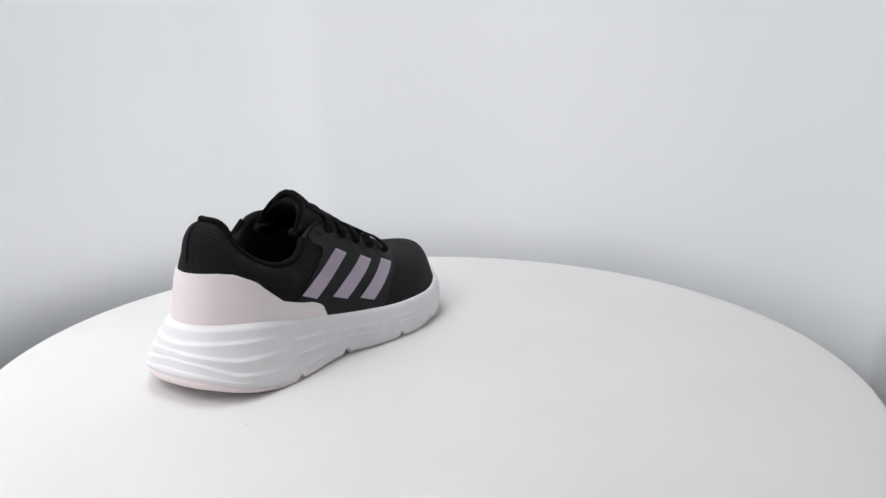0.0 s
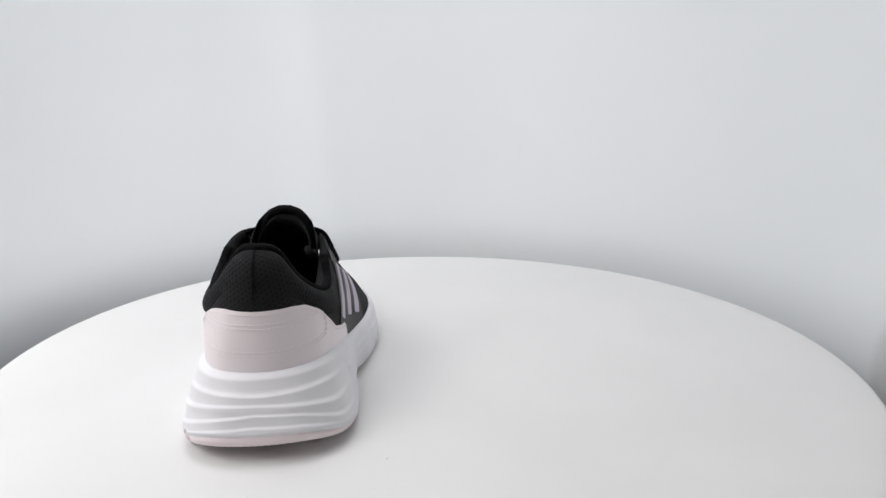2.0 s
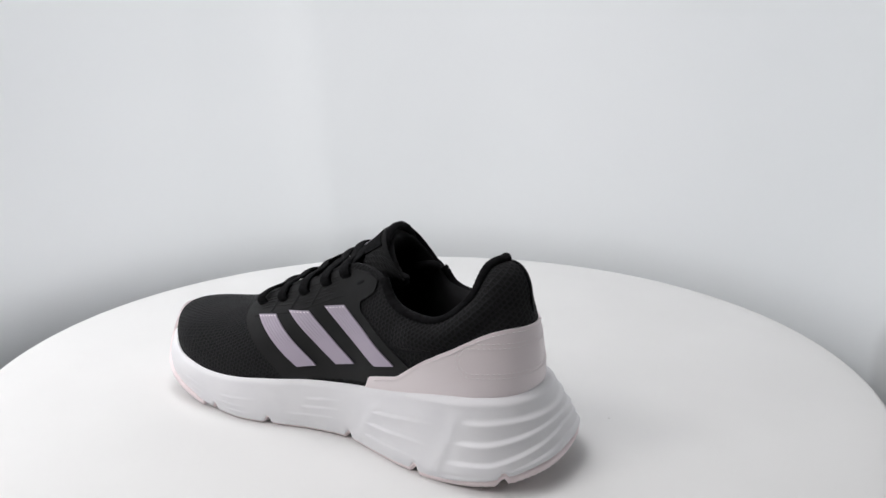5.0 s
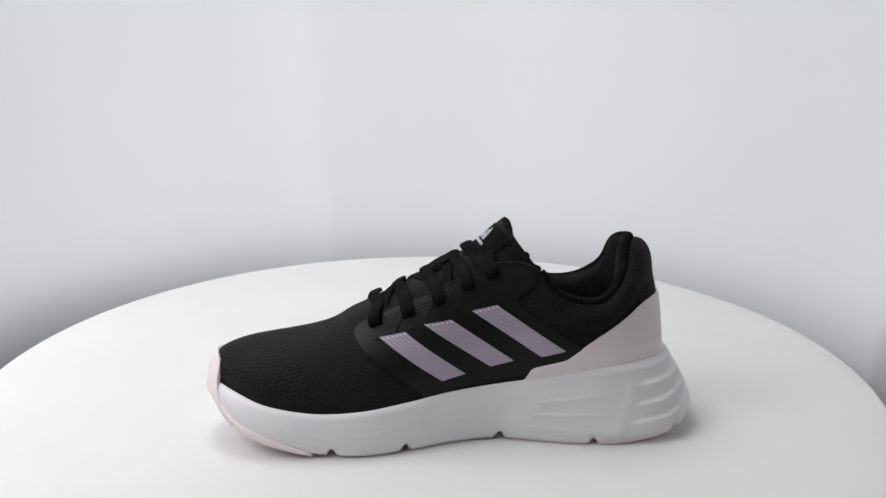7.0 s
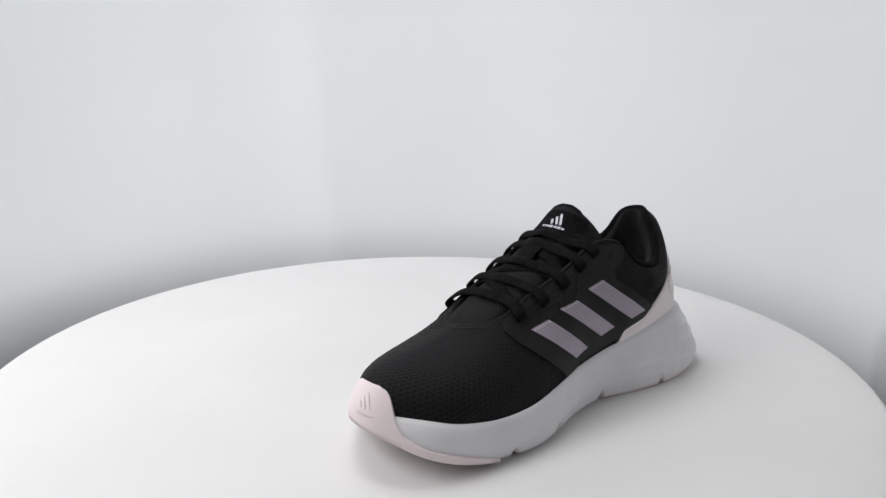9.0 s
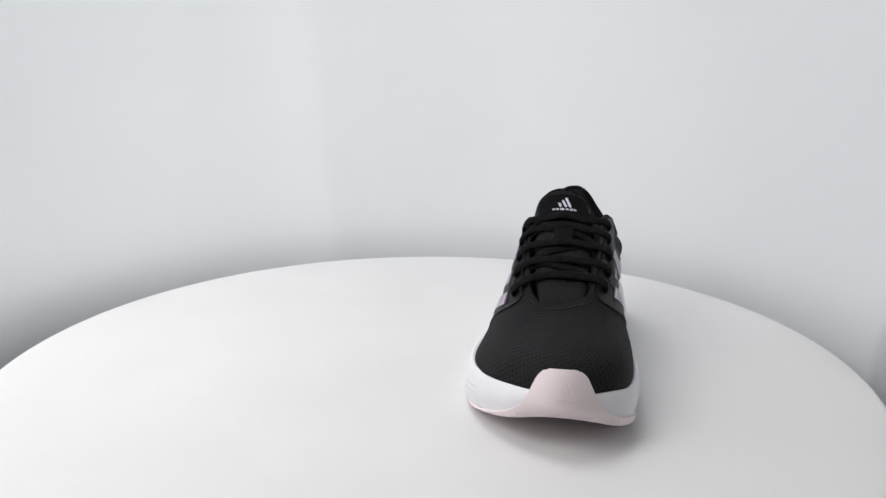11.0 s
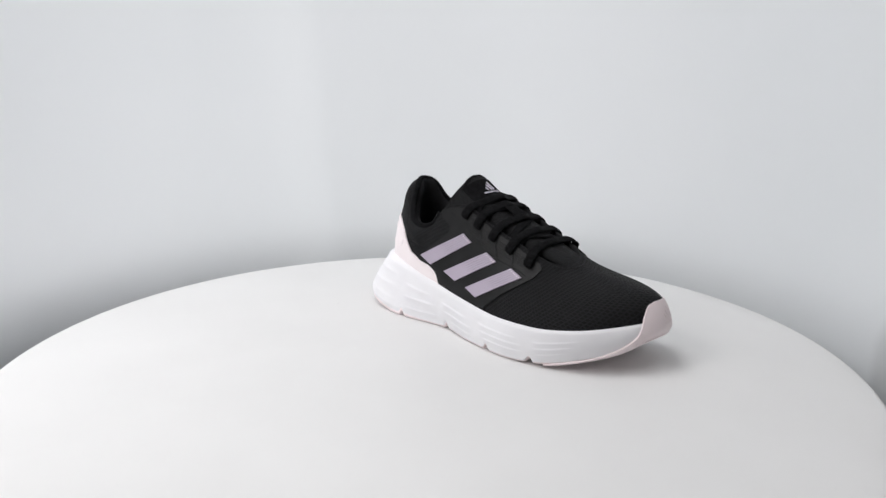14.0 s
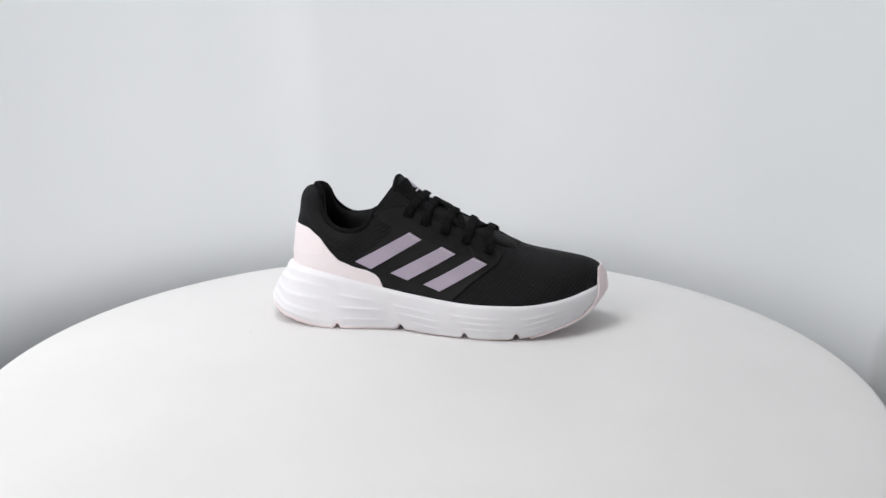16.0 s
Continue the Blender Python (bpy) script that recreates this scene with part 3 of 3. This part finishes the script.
def build_toe_cap(shoe):
    rows = path_patch(10 * PER, 18 * PER, lambda x, y: -5, cap_top, 26)
    cap = shell("toe_cap", rows, 1.1, PINK, shoe, "pale pink rubber toe cap with moulded mark")
    # moulded mark: three leaning bars over a low band
    mid = 14 * PER - 3

    def spot(dy, z):
        i = mid + dy
        a = path_patch(int(math.floor(i)), int(math.floor(i)) + 1, lambda x, y: z - 0.2, lambda x, y: z, 1)
        w = i - math.floor(i)
        return a[0][1][0].lerp(a[1][1][0], w) + a[0][1][1] * 1.2

    for k, (dy, h) in enumerate(((-3.8, 7.4), (-0.4, 5.2), (2.8, 3.0))):
        bm = ribbon([scaled(spot(dy, 37)), scaled(spot(dy + 0.25 * h, 37 + h * 0.5)), scaled(spot(dy + 0.5 * h, 37 + h))], 2.0 * MM, 0.9 * MM, [(0, 1, 0)] * 3)
        part("raised_bar", bm, PINK, cap)
    bm = bmesh.new()
    for k in range(-15, 16):  # fine tread ticks along the lower edge
        z = float(LOOP[int(mid + 1.7 * k), 8])
        ribbon([scaled(spot(1.7 * k, z + d)) for d in (1.6, 2.7, 3.8)], 1.2 * MM, 0.9 * MM, [(0, 1, 0)] * 3, bm)
    tagged(part("tread_ticks", bm, PINK, cap), kind="stuff")
    for k in range(6):  # a row of small raised marks under the bars
        bm = ribbon([scaled(spot(5.6 - 2.2 * k - d, 34.0)) for d in (0.0, 0.7, 1.4)], (2.6 if k in (1, 2) else 2.0) * MM, 0.7 * MM, [(0, 0, 1)] * 3)
        part("raised_mark", bm, PINK, cap)


class Surface:
    """The side of the upper, met along the y axis from either side."""

    def __init__(self, ob):
        from mathutils import bvhtree
        me = ob.data
        self.tree = bvhtree.BVHTree.FromPolygons([v.co for v in me.vertices], [tuple(p.vertices) for p in me.polygons])

    def at(self, x, z, side):
        start = Vector((x * MM, side * 0.2, z * MM))
        p, n, _, _ = self.tree.ray_cast(start, Vector((0, -side, 0)))
        if p is None:
            p, n, _, _ = self.tree.find_nearest(Vector((x * MM, side * 0.035, z * MM)))
        if n.y * side < 0:
            n = -n
        return p / MM, n


def coons(top, bottom, left, right, nu, nv):
    """Points of a patch between four edge curves (x, z); top and bottom run from left to right, left and right from top to bottom."""
    def along(c, t):
        c = np.array(c, float)
        s = np.concatenate([[0], np.cumsum(np.hypot(*np.diff(c, axis=0).T))])
        s /= s[-1]
        return np.array([np.interp(t, s, c[:, 0]), np.interp(t, s, c[:, 1])])
    rows = []
    for a in range(nu + 1):
        u = a / nu
        row = []
        for b in range(nv + 1):
            v = b / nv
            p = (1 - v) * along(top, u) + v * along(bottom, u) + (1 - u) * along(left, v) + u * along(right, v)
            p -= (1 - u) * (1 - v) * np.array(top[0]) + u * (1 - v) * np.array(top[-1]) + (1 - u) * v * np.array(bottom[0]) + u * v * np.array(bottom[-1])
            row.append(p)
        rows.append(row)
    return rows


EDGES = {  # the smooth side panels: front edge, back edge, upper edge, lower edge (x, z)
    1: ([(45, 67), (48, 63), (45, 58), (40, 54), (26, 43), (15, 35), (10, 29)], [(-52, 96), (-51, 90), (-46, 86), (-41, 83), (-42, 78), (-67, 61), (-80, 52), (-84, 47)],
        [(45, 67), (38, 70.5), (22, 77.5), (-3, 87.5), (-28, 98.5), (-45, 98.5), (-52, 96)], [(10, 29), (-5, 33), (-30, 37), (-50, 40), (-70, 44), (-84, 47)]),
    -1: ([(43, 64), (46.5, 60.5), (44.5, 55.5), (37, 50), (24, 41), (12, 30), (9, 26)], [(-52, 92.5), (-51, 87), (-41, 82), (-41, 77), (-54, 66), (-69, 54), (-78, 46), (-82, 43)],
         [(43, 64), (37, 66.5), (22, 73.5), (-3, 84), (-28, 96.5), (-42, 96), (-52, 92.5)], [(9, 26), (-5, 27.5), (-30, 31), (-50, 35), (-70, 40), (-82, 43)]),
}
STRIPES = {  # corners: upper toe side, upper heel side, lower heel side, lower toe side (x, z)
    1: [[(34, 62), (20, 65), (-12, 42), (1, 39)], [(10, 69), (-5, 71.5), (-39, 48.5), (-26, 45.5)], [(-16, 76), (-30, 79), (-67, 54), (-54, 51)]],
    -1: [[(36, 54), (25, 59), (-13, 38.5), (0, 34)], [(11, 61.5), (0, 67), (-40, 46), (-26, 41)], [(-16, 72), (-26, 77.5), (-69, 54), (-56, 48.5)]],
}


def build_panels(shoe, upper):
    side_face = Surface(upper)
    for side in (1, -1):
        front, back, top, low = EDGES[side]
        pts = coons(top, low, front, back, 60, 34)
        rows = [[side_face.at(p[0], p[1], side) for p in row] for row in pts]
        panel = shell("side_panel", rows, 0.9, FILM, shoe, "smooth black side panel with eyelets")
        # raised ribs along the eyelet row
        for drop, x0, x1, wide in ((3.6, -24, 36, 0.7), (5.3, -24, 36, 0.7), (7.0, -24, 36, 0.7), (8.7, -24, 36, 0.7), (10.4, -22, 34, 0.7), (12.1, -20, 6, 0.7), (15.0, -30, 38, 1.2)):
            pts = []
            for x in np.linspace(x0, x1, 24):
                z = float(np.interp(x, [p[0] for p in reversed(top)], [p[1] for p in reversed(top)])) - drop * (1 - 0.3 * smoothstep(5, 38, x))
                p, nrm = side_face.at(x, z, side)
                pts.append(scaled(p + nrm * 0.9))
            part("rib", ribbon(pts, wide * MM, 0.35 * MM, [(0, 0, 1)] * len(pts)), FILM, panel)
        # slanting ribs between the eyelets
        for x in (27, 10, -6):
            pts = []
            for k in range(7):
                xx = x - 1.2 * k
                z = float(np.interp(xx, [p[0] for p in reversed(top)], [p[1] for p in reversed(top)])) - 14.5 + 1.9 * k
                p, nrm = side_face.at(xx, z, side)
                pts.append(scaled(p + nrm * 1.0))
            part("rib", ribbon(pts, 1.3 * MM, 0.5 * MM, [(1, 0, 0.4)] * len(pts)), FILM, panel)
        ends = bmesh.new()
        for quad in STRIPES[side]:
            # pale stitches across the upper end of the stripe
            a, b, c, d = [np.array(q, float) for q in quad]
            for k in range(6):
                run = []
                for u in ((k + 0.2) / 6, (k + 0.5) / 6, (k + 0.75) / 6):
                    q = (a * (1 - u) + b * u) * 0.965 + (d * (1 - u) + c * u) * 0.035
                    p, nrm = side_face.at(q[0], q[1], side)
                    run.append(scaled(p + nrm * 1.8))
                ribbon(run, 0.55 * MM, 0.45 * MM, [(0.3, 0, 1)] * 3, ends)
        tagged(part("stripe_stitching", ends, THREAD, panel, "pale thread stitches"), kind="stuff")
        for quad in STRIPES[side]:
            a, b, c, d = [np.array(q, float) for q in quad]
            pts = [[(a * (1 - u) + b * u) * (1 - v) + (d * (1 - u) + c * u) * v for v in np.linspace(0, 1, 17)] for u in np.linspace(0, 1, 9)]
            rows = [[side_face.at(p[0], p[1], side) for p in row] for row in pts]
            uvs = [[(u, v) for v in np.linspace(0, 1, 17)] for u in np.linspace(0, 1, 9)]
            shell("stripe", rows, 1.7, LILAC, panel, "lilac stripe with fine lines", uvs)
    return side_face


TONGUE = [  # centre of the tongue: x, y, z, half width, drop at its edges, padding
    (63, -2.5, 58, 10, 2, 3), (53, -2.5, 66.5, 13.5, 3.5, 4), (40, -2.5, 72.5, 16, 5, 4.5), (24, -3, 79.5, 18, 6.5, 5), (8, -3.5, 87.5, 19, 9, 5.5), (-8, -4.5, 96, 20, 13, 6),
    (-20, -5.5, 103.5, 22, 19, 8), (-29, -6, 110.5, 21.5, 25, 9), (-35, -6.5, 116.2, 20.5, 31, 9), (-38.5, -7, 119, 20, 33, 6.5), (-40.2, -7, 119.4, 19, 33, 3)]


def tongue_curve():
    return spline(TONGUE, 6, closed=False)


def tongue_at(x, w=0.0):
    """A point on the tongue's outer face above x, w from -1 to 1 across it, and the way outwards."""
    c = tongue_curve()
    at = float(np.interp(-x, -c[:, 0], np.arange(len(c))))
    i = min(int(at), len(c) - 2)
    cx, cy, cz, hw, drop, pad = c[i] * (1 - at + i) + c[i + 1] * (at - i)
    j, k = max(i - 1, 0), min(i + 2, len(c) - 1)
    along = Vector(c[k, 0:3] - c[j, 0:3]).normalized()
    up = Vector((0, 1, 0)).cross(along).normalized()
    if up.z < 0:
        up = -up
    a = w * math.pi / 2
    p = Vector((cx, cy, cz)) + Vector((0, 1, 0)) * (hw * math.copysign(abs(math.sin(a)) ** 0.86, a)) - up * drop * (1 - max(math.cos(a), 0.0) ** 0.78)
    nrm = (up * math.cos(a) * hw + Vector((0, 1, 0)) * math.sin(a) * drop).normalized()
    return p, nrm


def build_seams(shoe, side_face):
    # seam down the back of the collar
    pts = [upper_point(0, 0.50 + 0.5 * k / 8) + OUT[0] * 0.3 for k in range(9)]
    part("heel_seam", ribbon([scaled(p) for p in pts], 1.6 * MM, 0.9 * MM, [(0, 1, 0)] * 9), LACE, shoe, "black back seam")
    # the lower edge of the padded collar on either side
    for i0, i1 in ((-5 * PER - 6, -PER - 4), (PER + 4, 5 * PER + 6)):
        pts = [upper_point(i, 0.585) - OUT[i % NU] * 0.1 for i in range(i0, i1 + 1, 2)]
        part("collar_seam", ribbon([scaled(p) for p in pts], 1.5 * MM, 0.8 * MM, [(0, 0, 1)] * len(pts)), LINING, shoe, "black collar seam")
    # stitches round the front of the throat
    bm = bmesh.new()
    for k in range(11 * PER, 17 * PER + 4, 3):
        a, b, c = upper_point(k, 0.955), upper_point(k + 1, 0.955), upper_point(k + 2, 0.955)
        up = Vector((0, 0, 0.35))
        ribbon([scaled(a + up), scaled(b + up * 1.6), scaled(c + up)], 0.8 * MM, 0.6 * MM, [(1, 0, 0)] * 3, bm)
    tagged(part("throat_stitching", bm, THREAD_DARK, shoe, "black thread stitches"), kind="stuff")
    # the slots at the top of the side panels
    for side, z in ((1, 92.5), (-1, 90.5)):
        pts = []
        for d in (-2.5, -1, 1, 2.5):
            p, nrm = side_face.at(-40 + d, z - 0.5 * d, side)
            pts.append(scaled(p + nrm * 0.9))
        part("lace_slot", ribbon(pts, 2.2 * MM, 0.6 * MM, [(0.3, 0, 1)] * 4), LINING, shoe, "empty top eyelet slot")


def build_tongue(shoe):
    c = tongue_curve()
    rows, uvs = [], []
    for i in range(len(c)):
        cx, cy, cz, hw, drop, pad = c[i]
        j, k = max(i - 1, 0), min(i + 1, len(c) - 1)
        along = Vector(c[k, 0:3] - c[j, 0:3]).normalized()
        up = Vector((0, 1, 0)).cross(along).normalized()
        if up.z < 0:
            up = -up
        row = []
        for m in range(35):
            w = -1 + 2 * min(m, 16) / 16 if m <= 16 else (1 - 2 * (m - 17) / 16 if m < 34 else -1)
            a = w * math.pi / 2
            p = Vector((cx, cy, cz)) + Vector((0, 1, 0)) * (hw * math.copysign(abs(math.sin(a)) ** 0.86, a)) - up * drop * (1 - max(math.cos(a), 0.0) ** 0.78)
            nrm = (up * math.cos(a) * hw + Vector((0, 1, 0)) * math.sin(a) * drop).normalized()
            if 16 < m < 34:
                p = p - nrm * pad * max(0.5, math.cos(a) ** 0.5)
            row.append(scaled(p))
        rows.append(row)
        uvs.append([(m * 0.0026, i * 0.0027) for m in range(35)])
    tongue = part("tongue", sheet(rows, uvs=uvs), COLLAR_KNIT, shoe, "padded black tongue with small woven label")
    # rolled hem round the tongue's sides and top
    line, n = [], len(c)
    for i in range(34, n):
        line.append((i, 1.0))
    for k in range(1, 20):
        line.append((n - 1, 1.0 - 2.0 * k / 20))
    for i in range(n - 1, 33, -1):
        line.append((i, -1.0))
    pts = []
    for i, w in line:
        p, nrm = tongue_at(float(c[i, 0]), w)
        pts.append(p - nrm * (0.45 * c[i, 5]) - Vector((0, 4.0 * w * (1 - smoothstep(36, 52, i)) if abs(w) == 1 else 0.0, 0)))
    pts = [sum((pts[min(max(m + d, 0), len(pts) - 1)] for d in (-2, -1, 0, 1, 2)), Vector((0, 0, 0))) / 5 for m in range(len(pts))]
    rows = []
    for m, p in enumerate(pts):
        along = (pts[min(m + 1, len(pts) - 1)] - pts[max(m - 1, 0)]).normalized()
        side = along.cross(Vector((0.3, 0, 1))).normalized()
        up = side.cross(along)
        rad = (2.5 + (0.12 if m % 2 else -0.12)) * smoothstep(-1, 10, min(m, len(pts) - 1 - m))
        rows.append([scaled(p + side * rad * math.cos(math.pi * q / 5) + up * rad * math.sin(math.pi * q / 5)) for q in range(11)])
    part("tongue_hem", sheet(rows), LACE, tongue, "rolled black hem of the tongue")
    # label patch with a mark of three bars over a band
    rows = [[tongue_at(-21.5 - 13.5 * u, -0.55 + 1.1 * v) for v in np.linspace(0, 1, 9)] for u in np.linspace(0, 1, 7)]
    patch = shell("woven_label", rows, 0.7, LACE, tongue, "black woven label with white bars")
    for w, h in ((0.115, 6.0), (0.045, 4.3), (-0.025, 2.6)):
        pts = []
        for k in range(4):
            p, nrm = tongue_at(-26.6 - h * k / 3, w - 0.012 * h * k / 3)
            pts.append(scaled(p + nrm * 0.85))
        part("white_bar", ribbon(pts, 1.7 * MM, 0.5 * MM, [(0, 1, 0)] * 4, tip=1.0), WHITE_PRINT, patch)
    for k in range(6):
        pts = []
        for d in (0.0, 0.025, 0.05):
            p, nrm = tongue_at(-24.9, 0.225 - 0.07 * k - d)
            pts.append(scaled(p + nrm * 0.85))
        part("white_band", ribbon(pts, (1.5 if k in (0, 2, 4, 5) else 2.1) * MM, 0.5 * MM, [(1, 0, -0.7)] * 3, tip=1.0), WHITE_PRINT, patch)
    return tongue


EYELETS = [(35.5, 67.5, 62), (17.5, 73, 69.5), (0.5, 80, 76.5), (-15, 87.5, 83.5), (-28.5, 94, 90)]  # x, z on the inner side, z on the outer side


def build_laces(shoe, side_face):
    for k, (x, zi, zo) in enumerate(EYELETS):
        # a band straight across
        a, na = side_face.at(x, zi, 1)
        b, nb = side_face.at(x, zo, -1)
        lean = (0, 4, 5, 5, 10)[k]
        mid, nm = tongue_at(x + lean, 0.0)
        left, nl = tongue_at(x + lean - 2, 0.62)
        right, nr = tongue_at(x + lean - 2, -0.62)
        lift = (1.8, 2.4, 2.4, 2.4, 2.4)[k]
        rise = Vector((3, 0, 7.5))
        ctrl = [a - na * 1.5, a + na * 1.6, a + na * 1.2 + rise * 0.45, (a + rise * 0.8).lerp(left + nl * lift, 0.55) + nl * 0.9, left.lerp(mid, 0.4) + nl * (lift + 0.6),
                mid + nm * (lift + 1.0), right.lerp(mid, 0.4) + nr * (lift + 0.6), (b + rise).lerp(right + nr * lift, 0.55) + nr * 0.3, b + nb * 1.6 + rise * 0.42, b + nb * 1.6, b - nb * 1.5]
        pts = spline([tuple(p) for p in ctrl], 5, closed=False)
        lace = part("lace", ribbon([scaled(p) for p in pts], 7.0 * MM, 2.1 * MM, [(1, 0, -0.45)] * len(pts)), LACE, shoe, "flat black woven lace")
        for p, n_ in ((a, na), (b, nb)):
            part("eyelet", ribbon([scaled(p + n_ * 1.0 + Vector((0, 0, d))) for d in (-3, -1, 1, 3)], 7.5 * MM, 0.9 * MM, [(1, 0, 0)] * 4), LACE, lace)
        if k:
            # the crossing bands that run beneath
            px, pzi, pzo = EYELETS[k - 1]
            for s0, s1 in (((1, -1),) if k % 2 else ((-1, 1),)):
                a, na = side_face.at(px - 3, (pzi if s0 > 0 else pzo) + 3, s0)
                b, nb = side_face.at(x + 3, (zi if s1 > 0 else zo) + 3, s1)
                m0, n0 = tongue_at(px - 4, 0.5 * s0)
                m1, n1 = tongue_at((px + x) / 2, 0.0)
                m2, n2 = tongue_at(x + 4, 0.5 * s1)
                ctrl = [a, m0 + n0 * 0.8, m1 + n1 * (1.0 + 0.6 * s0), m2 + n2 * 0.8, b]
                pts = spline([tuple(p) for p in ctrl], 6, closed=False)
                part("lace", ribbon([scaled(p) for p in pts], 6.5 * MM, 1.8 * MM, [(1, 0, -0.45)] * len(pts)), LACE, shoe, "flat black woven lace")
    # webbing keeper on the tongue
    pts = []
    for x, h in ((6, 0.3), (4, 1.8), (1, 3.0), (-5, 3.1), (-9, 2.3), (-12, 0.3)):
        p, nrm = tongue_at(x, 0)
        pts.append(tuple(p + nrm * h))
    pts = spline(pts, 4, closed=False)
    part("lace_keeper", ribbon([scaled(p) for p in pts], 13 * MM, 1.4 * MM, [(0, 1, 0)] * len(pts)), LACE, shoe, "black webbing lace keeper")


def build_shoe():
    shoe = new("running_shoe")
    tagged(shoe, "black mesh running shoe with lilac stripes and thick white sole", "shoe")
    upper = build_upper(shoe)
    build_lining(shoe)
    build_binding(shoe)
    build_sole(shoe)
    build_heel_panel(shoe)
    build_toe_cap(shoe)
    face = build_panels(shoe, upper)
    build_tongue(shoe)
    build_laces(shoe, face)
    build_seams(shoe, face)
    return shoe


build_tent()
turntable = build_turntable()
shoe = build_shoe()


# ---- the turntable carries the shoe round ----
def turn(t):
    """The turntable's angle in degrees at t seconds."""
    return 18.3273 * t + 0.01045 * (t - 8) ** 2 + 0.00058288 * (t - 8) ** 3


def motions():
    times = [0.5 * k for k in range(33)]
    walk(turntable, [(t, pose(0, 0, 0, 0, 0, turn(t))) for t in times])
    rows = []
    for t in times:
        a = radians(turn(t))
        x, y = -0.08118, 0.05644
        rows.append((t, pose(x * math.cos(a) - y * math.sin(a), x * math.sin(a) + y * math.cos(a), 0.0, 0, 0, turn(t) + 56.04)))
    walk(shoe, rows)


motions()
